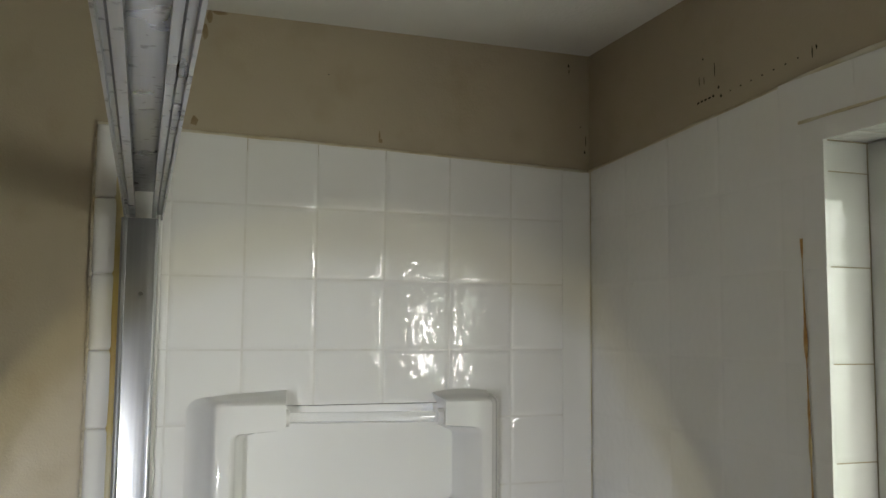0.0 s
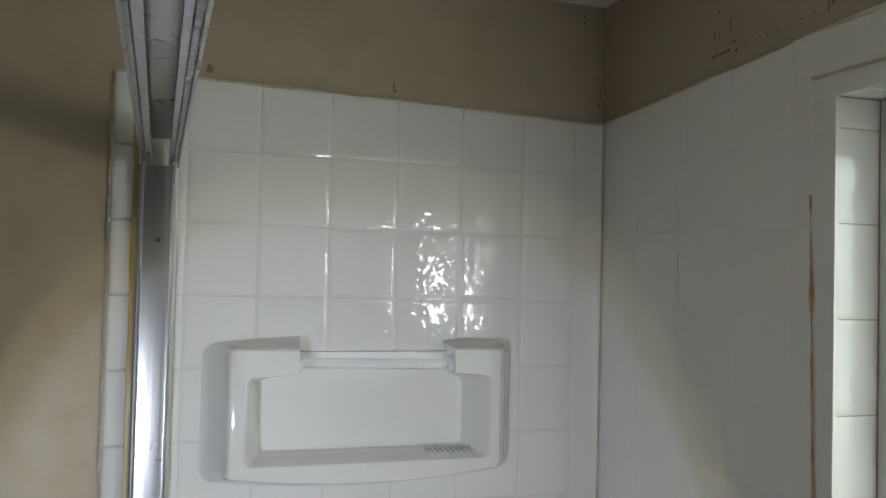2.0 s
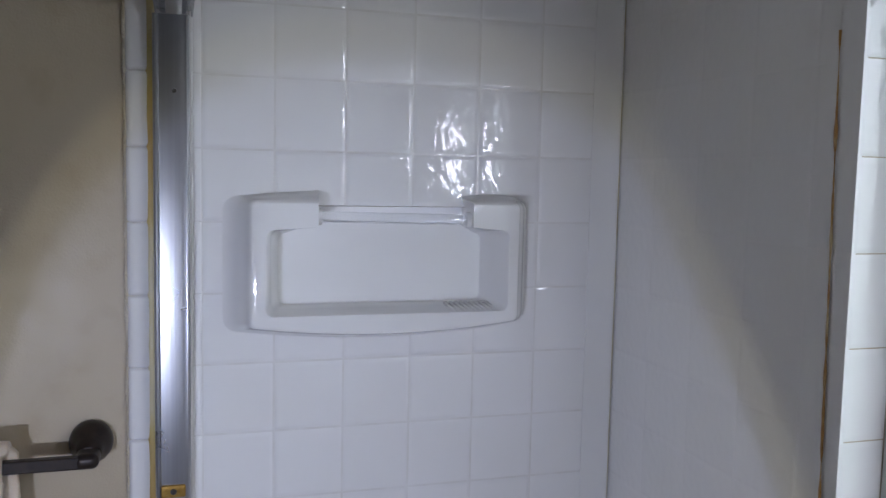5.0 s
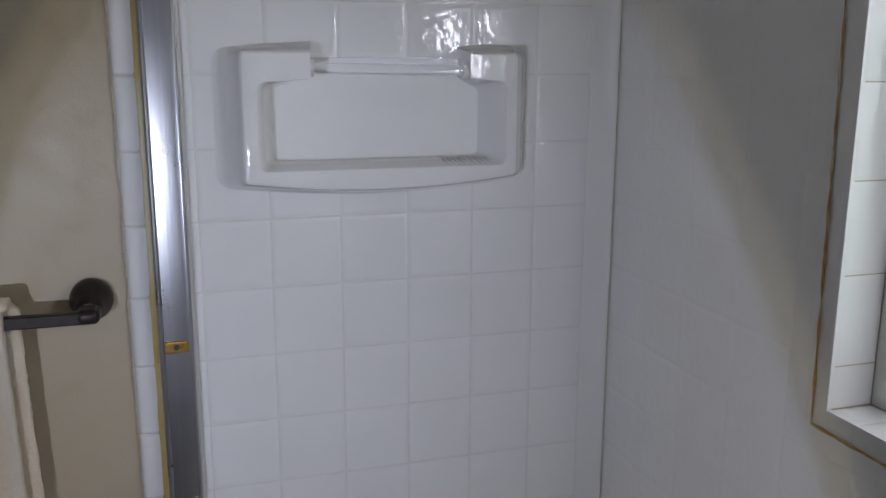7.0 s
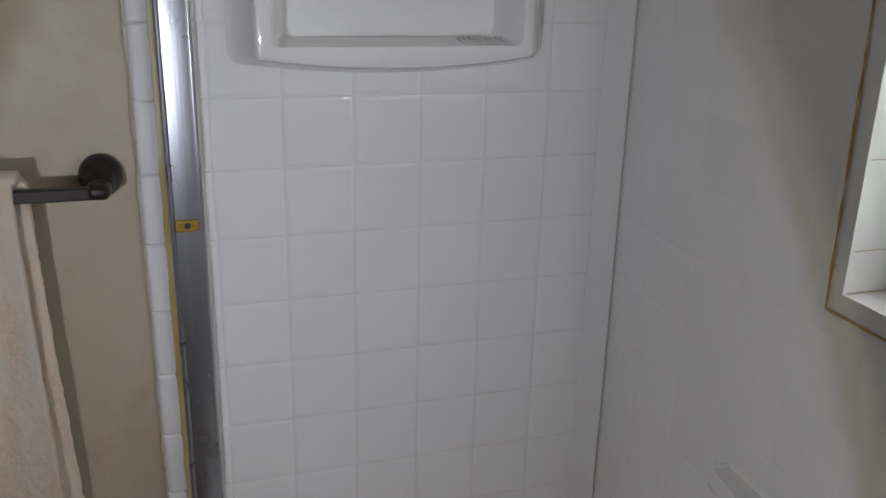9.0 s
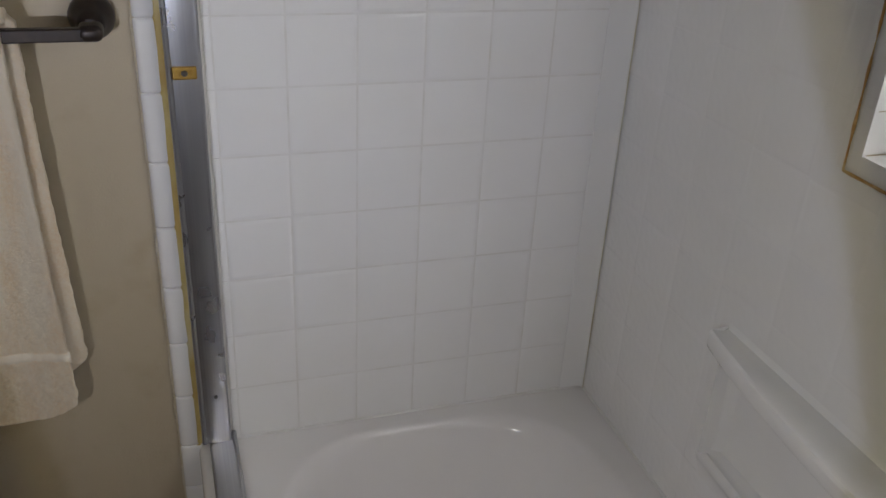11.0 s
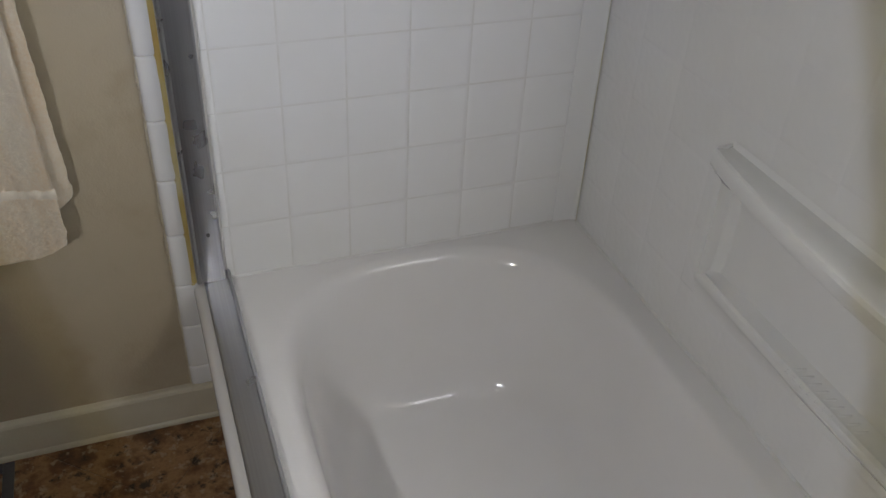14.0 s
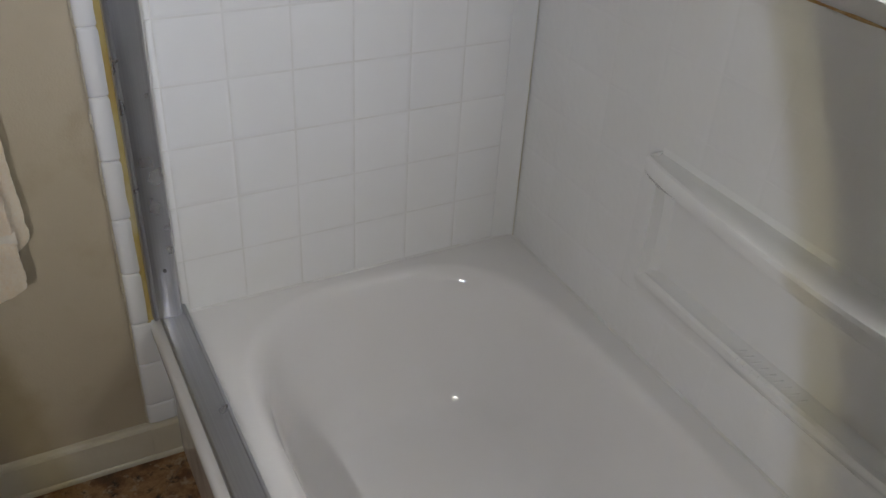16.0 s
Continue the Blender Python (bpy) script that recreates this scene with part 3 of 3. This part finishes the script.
def build_door_frame():
    fr = tagged(new("shower_door_frame"), "satin aluminium shower door frame with no door panels", "door frame")
    zt, zb = 1.846, 1.800
    l, r = -0.7225, -0.6705
    prof = [(l, zt), (l, zb - 0.003), (l + 0.0022, zb - 0.003), (l + 0.0022, zb + 0.004), (l + 0.0055, zb + 0.004), (l + 0.0075, zb), (l + 0.0145, zb), (l + 0.0145, zb + 0.012),
            (l + 0.0125, zb + 0.012), (l + 0.0125, zt - 0.008), (r - 0.0125, zt - 0.008), (r - 0.0125, zb + 0.012), (r - 0.0150, zb + 0.012), (r - 0.0150, zb), (r - 0.0095, zb),
            (r - 0.0075, zb + 0.005), (r - 0.0026, zb + 0.005), (r - 0.0026, zb - 0.003), (r, zb - 0.003), (r, zt)]
    part("header", channel(prof, -0.0285, -1.54), ALU_H, fr, "satin aluminium header channel with water spots")
    # upright against the end wall: a shallow channel with rounded edges
    xl, xr, yf = -0.7265, -0.6755, -0.0285
    bulge = [(xl + 0.0085 + (xr - xl - 0.018) * f, yf + 0.0004 + 0.0027 * (1 - f) + 0.0005 * (2 * f - 1) ** 2) for f in [i / 10 for i in range(11)]]
    sec = ([(xl, 0.002), (xl, yf + 0.004), (xl + 0.0012, yf + 0.0012), (xl + 0.003, yf), (xl + 0.0055, yf), (xl + 0.0070, yf + 0.0012)] + bulge
           + [(xr - 0.0075, yf + 0.0010), (xr - 0.004, yf + 0.0006), (xr - 0.0012, yf + 0.0022), (xr, yf + 0.005), (xr, 0.002)])
    jamb = part("jamb", loft([[(x, y, z) for x, y in sec] for z in (0.418, 1.7995)], closed=True, cap_first=True, cap_last=True), ALU_V, fr, "satin aluminium upright with a vertical sheen", smooth=True)
    jamb.data.set_sharp_from_angle(angle=radians(22))
    for z in (1.691, 0.519):
        bm = bmesh.new()
        add_tube(bm, (-0.6965, yf + 0.004, z), (-0.6965, yf - 0.0012, z), 0.0042, 16, 0.0030)
        part("screw", bm, STEEL, jamb)
    plate = part("bumper_plate", box(-0.7185, yf - 0.003, 1.0865, -0.6835, yf + 0.0045, 1.1055, 0.0024, 4), BRASS, fr, "tarnished brass bumper plate")
    bm = bmesh.new()
    add_tube(bm, (-0.701, yf - 0.001, 1.096), (-0.701, yf - 0.0052, 1.096), 0.0056, 16, 0.0040)
    part("screw", bm, STEEL, plate)
    for s in (-1, 1):
        part("bumper_ridge", box(-0.701 + s * 0.010 - 0.0035, yf - 0.0042, 1.0915, -0.701 + s * 0.010 + 0.0035, yf - 0.002, 1.1005, 0.001), BRASS, plate)
    # sill track on the tub's rim
    a, b, d = -0.7145, -0.6655, 0.400
    tr = [(a, d + 0.0005), (a, d + 0.012), (a + 0.0015, d + 0.0145), (a + 0.004, d + 0.0155), (b - 0.0075, d + 0.0205), (b - 0.0068, d + 0.0220), (b - 0.0050, d + 0.0222),
          (b - 0.0020, d + 0.0212), (b - 0.0005, d + 0.0190), (b, d + 0.016), (b, d + 0.0005)]
    part("sill_track", channel(tr, -0.003, -1.54), ALU_S, fr, "satin aluminium sill track on the tub rim")
    return fr


door_frame = build_door_frame()


# ---- caulk and trim ----
def bead(name, a, b, r, mat, label, wobble=0.25, steps=40, flat=0.6, axis=(0, -1, 0)):
    """A hand-run bead of caulk from a to b."""
    a, b = Vector(a), Vector(b)
    d = (b - a).normalized()
    n = Vector(axis)
    s = d.cross(n)
    rings = []
    for i in range(steps + 1):
        p = a.lerp(b, i / steps)
        k = 1 + wobble * noise.noise(p * 23) + wobble * 0.6 * noise.noise(p * 71)
        ring = []
        for j in range(7):
            t = math.pi * j / 6
            ring.append(p + s * (math.cos(t) * r * k) + n * (math.sin(t) * r * flat * k))
        rings.append(ring)
    return tagged(part(name, loft(rings, closed=False), mat, smooth=True), label, "caulk", kind="structure")


bead("caulk_jamb_outer", (-0.7297, -0.001, 0.405), (-0.7297, -0.001, 1.925), 0.0070, YELLOW, "yellowed caulk beside the aluminium upright")
bead("caulk_jamb_inner", (-0.6735, 0.0, 0.41), (-0.6735, 0.0, 1.93), 0.0032, GROUT, "white caulk beside the aluminium upright")
MID = EAST_X - 0.36
bead("caulk_top_end", (STRIP_X, 0.0035, top_north(STRIP_X) + 0.001), (MID, 0.0035, top_north(MID) + 0.001), 0.0035, CAULK, "yellowed caulk along the top of the tiles", 0.5, 40)
bead("caulk_top_north", (MID, 0.0035, top_north(MID) + 0.001), (EAST_X, 0.0035, TOP_Z + 0.001), 0.0035, CAULK, "yellowed caulk along the top of the tiles", 0.5, 40)
bead("caulk_top_east", (EAST_X + 0.0035, 0.0, TOP_Z + 0.001), (EAST_X + 0.0035, -0.60, top_east(0.60) + 0.001), 0.0035, CAULK, "yellowed caulk along the top of the tiles", 0.5, 50, axis=(-1, 0, 0))
bead("caulk_top_window", (EAST_X + 0.0035, -0.60, top_east(0.60) + 0.001), (EAST_X + 0.0035, -1.54, top_east(0.62) - 0.003), 0.0035, CAULK, "yellowed caulk along the top of the tiles", 0.5, 50, axis=(-1, 0, 0))
bead("caulk_strip", (STRIP_X, 0.0045, 0.156), (STRIP_X, 0.0045, TOP_Z), 0.0032, make_lumpy(), "cream caulk beside the tile strip", 0.6, 260)
cove = [(-0.014 + 0.0490 * math.sin(radians(a)), -0.0012 - 0.011 * (1 - math.cos(radians(a)))) for a in range(0, 91, 9)] + [(EAST_X + 0.001, 0.001), (-0.014, 0.001)]
tagged(part("trim_corner", loft([[(x, y, z) for x, y in cove] for z in [DECK_Z + 0.001 + (TOP_Z - DECK_Z - 0.002) * k / 8 for k in range(9)]], cap_first=True, cap_last=True), TILE, smooth=True),
       "white glazed cove trim in the tiled corner", "trim", kind="structure").data.set_sharp_from_angle(angle=radians(40))
bead("caulk_corner", (EAST_X - 0.0015, -0.0115, DECK_Z), (EAST_X - 0.0015, -0.0115, TOP_Z), 0.0014, CAULK, "thin brown caulk line in the tiled corner", 0.4, 60, axis=(-1, 0, 0))
bead("caulk_deck_north", (-0.70, 0.0005, DECK_Z), (EAST_X, 0.0005, DECK_Z), 0.003, GROUT, "white caulk where the tub meets the tiles", axis=(0, -0.7, 0.7))
bead("caulk_deck_east", (EAST_X - 0.0005, 0.0, DECK_Z), (EAST_X - 0.0005, -1.54, DECK_Z), 0.003, GROUT, "white caulk where the tub meets the tiles", axis=(-0.7, 0, 0.7))
bead("caulk_tub_outer", (-0.7330, 0.0, 0.37), (-0.7330, 0.0, 0.41), 0.004, YELLOW, "yellowed caulk beside the tub apron")
bead("stain_window_side", (EAST_X - 0.0015, -FLANGE[0] - 0.016, FLANGE[2]), (EAST_X - 0.0015, -FLANGE[0], 1.755), 0.0019, STAINED, "rust-stained caulk beside the window trim", 0.9, 80, axis=(-1, 0, 0))
bead("stain_window_top", (EAST_X - 0.0010, -FLANGE[0], FLANGE[3]), (EAST_X - 0.0010, -FLANGE[1], FLANGE[3]), 0.0018, CAULK, "yellowed caulk above the window trim", 0.8, 60, axis=(-1, 0, 0))
bead("stain_window_sill", (EAST_X - 0.0015, -FLANGE[0] - 0.016, FLANGE[2]), (EAST_X - 0.0015, -FLANGE[1], FLANGE[2]), 0.0019, STAINED, "rust-stained caulk below the window trim", 0.9, 80, axis=(-1, 0, 0))


def build_baseboard():
    sec = [(0.0085, FLOOR_Z), (-0.0130, FLOOR_Z), (-0.0130, FLOOR_Z + 0.004), (-0.0120, FLOOR_Z + 0.008), (-0.0100, FLOOR_Z + 0.0105), (-0.0085, FLOOR_Z + 0.011),
           (-0.0085, 0.146), (-0.006, 0.1515), (-0.002, 0.154), (0.0085, 0.154)]
    bb = tagged(new("baseboard"), "cream painted baseboard with a small shoe moulding", "baseboard", kind="structure")
    part("long_board", loft([[(x, y, z) for y, z in sec] for x in (-2.4, -0.76525)], closed=True, cap_first=True, cap_last=True), CREAM, bb)
    part("end_board", loft([[(x, y - 0.001, z) for y, z in sec] for x in (-0.7650, -0.7105)], closed=True, cap_first=True, cap_last=True), CREAM, bb)
    return bb


build_baseboard()


# ---- towel bar and towel ----
def build_towel_bar():
    tb = tagged(new("towel_bar"), "dark oil-rubbed bronze towel bar on the tan wall", "towel bar")
    for x in (-0.817, -1.43):
        prof = ((0.007, 0.0335), (0.002, 0.0350), (-0.006, 0.0352), (-0.013, 0.0335), (-0.020, 0.0300), (-0.027, 0.0258), (-0.035, 0.0215), (-0.044, 0.0180), (-0.050, 0.0120))
        rings = [[(x + 0.88 * r * math.cos(2 * math.pi * i / 40), y, 1.174 - 0.10 * max(0.0, -y) + 0.88 * r * math.sin(2 * math.pi * i / 40)) for i in range(40)] for y, r in prof]
        flange = part("mount", loft(rings, cap_first=True, cap_last=True), BRONZE, tb, smooth=True)
        flange.data.set_sharp_from_angle(angle=radians(45))
        part("arm", box(x - 0.016, -0.0805, 1.1545, x + 0.016, -0.030, 1.1770, 0.0095, 5), BRONZE, tb, smooth=True)
    part("bar", box(-1.43, -0.0785, 1.156, -0.812, -0.0635, 1.174, 0.0022, 2), BRONZE, tb)
    return tb


towel_bar = build_towel_bar()


def towel_sheet(x0, x1, ztop, zbot, ytop, ybot, phase, nx, nz, corner):
    """A hanging face with soft vertical folds; the outer lower corner is rounded."""
    rows = []
    for j in range(nz + 1):
        f = j / nz
        row = []
        for i in range(nx + 1):
            g = i / nx
            x = x0 + (x1 + 0.019 * f ** 1.4 - x0) * g
            z = ztop + (zbot - ztop) * f
            if corner:
                e = max(0.0, (g - 0.80) / 0.20)
                z += max(0.0, f - 0.9) * 10 * 0.030 * e ** 2.2
                x -= max(0.0, f - 0.95) * 20 * 0.006 * g
            fold = 0.008 * math.sin(g * 9.5 + phase + 1.3 * f) * (0.25 + 0.75 * f) + 0.005 * math.sin(g * 21 + 2.1 * f + phase)
            y = ytop + (ybot - ytop) * f + fold + 0.0016 * noise.noise(Vector((x * 60, z * 60, phase))) + 0.0012 * noise.noise(Vector((x * 190, z * 150, phase)))
            row.append((x, y, z))
        rows.append(row)
    return rows


def build_towel():
    tw = tagged(new("towel"), "thick beige terry towel hanging over the towel bar", "towel")
    front = towel_sheet(-1.30, -0.925, 1.184, 0.553, -0.086, -0.066, 0.6, 130, 220, True)
    back = towel_sheet(-1.30, -0.908, 1.180, 0.607, -0.050, -0.034, 2.2, 130, 200, True)
    over = []
    for k in range(1, 8):
        a = math.pi * k / 8
        over.append([((p[0] + q[0]) / 2, (p[1] + q[1]) / 2 - (q[1] - p[1]) / 2 * math.cos(a), (p[2] + q[2]) / 2 + 0.014 * math.sin(a)) for p, q in zip(front[0], back[0])])
    rows = list(reversed(front)) + over + back
    ob = part("cloth", loft(rows, closed=False), TOWEL, tw, smooth=True)
    solid = ob.modifiers.new("thickness", "SOLIDIFY")
    solid.thickness, solid.offset = 0.011, 0.0
    # woven border near the lower edge
    border = []
    for r in (0.79, 0.80, 0.812, 0.822):
        j = int(round(r * 220))
        lift = 0.0066 if r in (0.80, 0.812) else 0.0048
        border.append([(p[0] * 1.0 + (0.004 if i == 130 else 0), p[1] - lift, p[2]) for i, p in enumerate(front[j])])
    part("woven_border", loft(border, closed=False), make_plain("woven_band", (0.82, 0.74, 0.62), (0.76, 0.67, 0.54), 60, 0.9, 700, 0.0012), tw, "flat woven band near the hem", smooth=True)
    return tw


build_towel()


# ---- floor register ----
def build_vent():
    v = tagged(new("floor_register"), "dark grey metal floor register beside the baseboard", "floor vent")
    bm = bmesh.new()
    x0, x1, y0, y1, z = -1.42, -1.103, -0.150, -0.0185, FLOOR_Z
    add_box(bm, x0, y0, z, x0 + 0.02, y1, z + 0.006, 0.002)
    add_box(bm, x1 - 0.02, y0, z, x1, y1, z + 0.006, 0.002)
    add_box(bm, x0 + 0.02, y0, z, x1 - 0.02, y0 + 0.022, z + 0.006, 0.002)
    add_box(bm, x0 + 0.02, y1 - 0.022, z, x1 - 0.02, y1, z + 0.006, 0.002)
    part("frame", bm, VENT, v)
    for i in range(14):
        x = x0 + 0.028 + i * 0.0193
        part("slat", box(x, y0 + 0.022, z + 0.0005, x + 0.008, y1 - 0.022, z + 0.0045, 0.001), VENT, v)
    return v


build_vent()


# ---- mould and stains ----
def speck(bm, x, y, z, n, a, b):
    """A flat fleck on a wall: a is its width, b its height."""
    n = Vector(n)
    s = n.cross(Vector((0, 0, 1)))
    c = Vector((x, y, z))
    k = 9
    rim = [bm.verts.new(c + s * (a * random.uniform(0.7, 1.15) * math.cos(2 * math.pi * i / k)) + Vector((0, 0, b * random.uniform(0.7, 1.15) * math.sin(2 * math.pi * i / k)))) for i in range(k)]
    top = bm.verts.new(c + n * 0.0007)
    for i in range(k):
        bm.faces.new((rim[i], rim[(i + 1) % k], top))


bm = bmesh.new()
EX = EAST_X + 0.0068
random.seed(4)
for i in range(5):
    speck(bm, EX, -0.312 - 0.0085 * i, 1.9675 + 0.0005 * i, (-1, 0, 0), 0.0034, 0.0018)
for y, z, a, b in ((-0.324, 2.028, 0.0022, 0.0020), (-0.358, 1.979, 0.0022, 0.0024), (-0.363, 1.966, 0.0022, 0.0026), (-0.350, 2.006, 0.0010, 0.0100), (-0.315, 1.998, 0.0009, 0.0080),
                   (-0.326, 1.996, 0.0008, 0.0070), (-0.534, 1.976, 0.0010, 0.0085), (-0.541, 1.980, 0.0016, 0.0030)):
    speck(bm, EX, y, z, (-1, 0, 0), a, b)
for i in range(7):
    speck(bm, EX, -0.383 - 0.0212 * i, 1.968 + 0.0012 * i, (-1, 0, 0), 0.0017, 0.0013)
for x, z, a, b in ((0.003, 2.108, 0.0018, 0.003), (0.004, 2.098, 0.0010, 0.005), (0.036, 1.975, 0.0008, 0.010), (0.034, 1.956, 0.0016, 0.003), (0.026, 2.0, 0.001, 0.002), (-0.425, 2.048, 0.0012, 0.001)):
    speck(bm, x, 0.0068, z, (0, -1, 0), a, b)
tagged(part("mould_specks", bm, SPECK), "small black mould specks on the painted wall", "mould", kind="stuff")
bm = bmesh.new()
for x, z, a, b in ((-0.597, 2.128, 0.012, 0.004), (-0.612, 2.120, 0.006, 0.010), (-0.618, 2.095, 0.005, 0.012), (-0.63, 1.955, 0.006, 0.008), (-0.340, 1.955, 0.0016, 0.010), (-0.338, 1.947, 0.004, 0.004)):
    speck(bm, x, 0.0068, z, (0, -1, 0), a, b)
tagged(part("brown_stains", bm, BROWNSTAIN), "brown water stains on the painted wall", "stain", kind="stuff")

# ---- tiles of walls, window trim and floor ----
PITCH = 0.11
rows_v = [DECK_Z + PITCH * k for k in range(14)]
cols_n = [-0.6715, -0.658, -0.55, -0.44, -0.33, -0.22, -0.11, -0.008, EAST_X - 0.001]
tile_field(wall_north, NORTH, (0, 0, 0), cols_n, rows_v, [shrunk(SHELF)[:3] + (1.526,)])


def top_course(parent, axes, origin, cuts_u, height, joint, soft):
    """The uppermost tiles, cut to the sloping edge."""
    v0, h = rows_v[-1], joint / 2
    for u0, u1 in zip(cuts_u, cuts_u[1:]):
        o = Vector(origin) + Vector(axes[0]) * u0 + Vector(axes[1]) * v0
        lay_tile(parent, axes, o, [(h, h), (u1 - u0 - h, h), (u1 - u0 - h, height(u1) - v0), (h, height(u0) - v0)], soft)


top_course(wall_north, NORTH, (0, 0, 0), cols_n, top_north, JOINT, False)
strip_v = [0.1545, 0.2025, 0.3045] + rows_v + [top_north(STRIP_X)]


def bullnose(width, height):
    """A trim tile with a rounded outer edge."""
    sec = ((0.0, -0.0062), (0.0003, -0.0025), (0.0022, 0.0008), (0.0058, 0.0030), (0.0110, 0.0042), (0.0180, 0.0044), (width - 0.006, 0.0036), (width - 0.002, 0.0016), (width, -0.002), (width, -0.0062))
    return mesh_of("trim_tile", loft([[(u, v, n - d) for u, n in sec] for v, d in ((0.0008, 0.0026), (0.0020, 0.0010), (0.0055, 0.0), (height - 0.0055, 0.0), (height - 0.0020, 0.0010), (height - 0.0008, 0.0026))], closed=True, cap_first=True, cap_last=True), TILE, True)


for k, (v0, v1) in enumerate(zip(strip_v, strip_v[1:])):
    key = (k < 3, round(v1 - v0, 4))
    if key not in tile_cache:
        tile_cache[key] = bullnose(0.054 if k < 3 else 0.0375, v1 - v0)
        tile_cache[key].set_sharp_from_angle(angle=radians(50))
    ob = new("trim_tile", tile_cache[key])
    ob.matrix_basis = basis(*NORTH, (STRIP_X, 0, v0))
    ob.parent = wall_north

cuts = [0.001] + [0.0025 + 0.1197 * k for k in range(1, 13)] + [1.538]
tile_field(wall_east, EAST, (EAST_X, 0, 0), cuts, rows_v, [FLANGE, shrunk(NICHE)], 0.0004)
top_course(wall_east, EAST, (EAST_X, 0, 0), cuts[:5], top_east, 0.0004, True)
tile_field(wall_east, EAST, (EAST_X, 0, 0), cuts[4:], [rows_v[-1], top_east(0.62) - 0.004], [FLANGE], 0.0004)

win_rows = [FLANGE[2], WIN[2] + 0.0008] + [v for v in rows_v if WIN[2] + 0.03 < v < WIN[3] - 0.01] + [WIN[3] - 0.0008, FLANGE[3]]
win_cols = [WIN[0] + 0.0008] + [c for c in cuts if WIN[0] + 0.03 < c < WIN[1] - 0.02] + [WIN[1] - 0.0008]
FX = EAST_X
LAP = 0.0008
tile_field(window_1, EAST, (FX, 0, 0), [FLANGE[0], WIN[0] + LAP], win_rows, [], 0.0006)
tile_field(window_1, EAST, (FX, 0, 0), [WIN[1] - LAP, FLANGE[1]], win_rows, [], 0.0006)
tile_field(window_1, EAST, (FX, 0, 0), win_cols, [FLANGE[2], WIN[2] + LAP], [], 0.0006)
tile_field(window_1, EAST, (FX, 0, 0), win_cols, [WIN[3] - LAP, FLANGE[3]], [], 0.0006)
inner_rows = win_rows[1:-1]
tile_field(window_1, REVEAL_FAR, (0, -WIN[0] - 0.0007, 0), [FX + 0.002, 0.1010], inner_rows, [], 0.0006)
tile_field(window_1, REVEAL_NEAR, (0, -WIN[1] + 0.0007, 0), [-0.1010, -FX - 0.002], inner_rows, [], 0.0006)
tile_field(window_1, SILL, (0, 0, WIN[2] + 0.0007), [FX + 0.002, 0.1010], [-c for c in reversed(win_cols)], [], 0.0006)
tile_field(window_1, HEAD, (0, 0, WIN[3] - 0.0007), [-c for c in reversed(win_cols)], [FX + 0.002, 0.1010], [], 0.0006)

# diagonal vinyl tiles of the floor
turn = Matrix.Translation((-0.75, -0.078, FLOOR_Z)) @ Matrix.Rotation(radians(49), 4, "Z")
S = 0.42
bm = bmesh.new()
add_box(bm, 0.0006, 0.0006, -0.004, S - 0.0006, S - 0.0006, 0, 0.0004, 1)
floor_tile = mesh_of("floor_tile", bm, FLOOR)
for i in range(-6, 3):
    for j in range(-5, 6):
        m4 = turn @ Matrix.Translation((i * S + 0.27, j * S, 0))
        c = m4 @ Vector((S / 2, S / 2, 0))
        if -2.55 < c.x < -0.40 and -2.55 < c.y < 0.25:
            corners = [m4 @ Vector((p, q, 0)) for p in (0, S) for q in (0, S)]
            mesh = floor_tile
            if any(not (-2.398 < p.x < 0.10 and -2.398 < p.y < 0.006) for p in corners):
                bm = bmesh.new()
                bm.from_mesh(floor_tile)
                back = m4.inverted()
                for p, n in (((-2.398, 0, 0), (-1, 0, 0)), ((0.10, 0, 0), (1, 0, 0)), ((0, -2.398, 0), (0, -1, 0)), ((0, 0.006, 0), (0, 1, 0))):
                    bmesh.ops.bisect_plane(bm, geom=bm.verts[:] + bm.edges[:] + bm.faces[:], plane_co=back @ Vector(p), plane_no=back.to_3x3() @ Vector(n), clear_outer=True)
                if not bm.faces:
                    bm.free()
                    continue
                mesh = mesh_of("floor_tile", bm, FLOOR)
            ob = new("floor_tile", mesh)
            ob.matrix_basis = m4
            ob.parent = floor
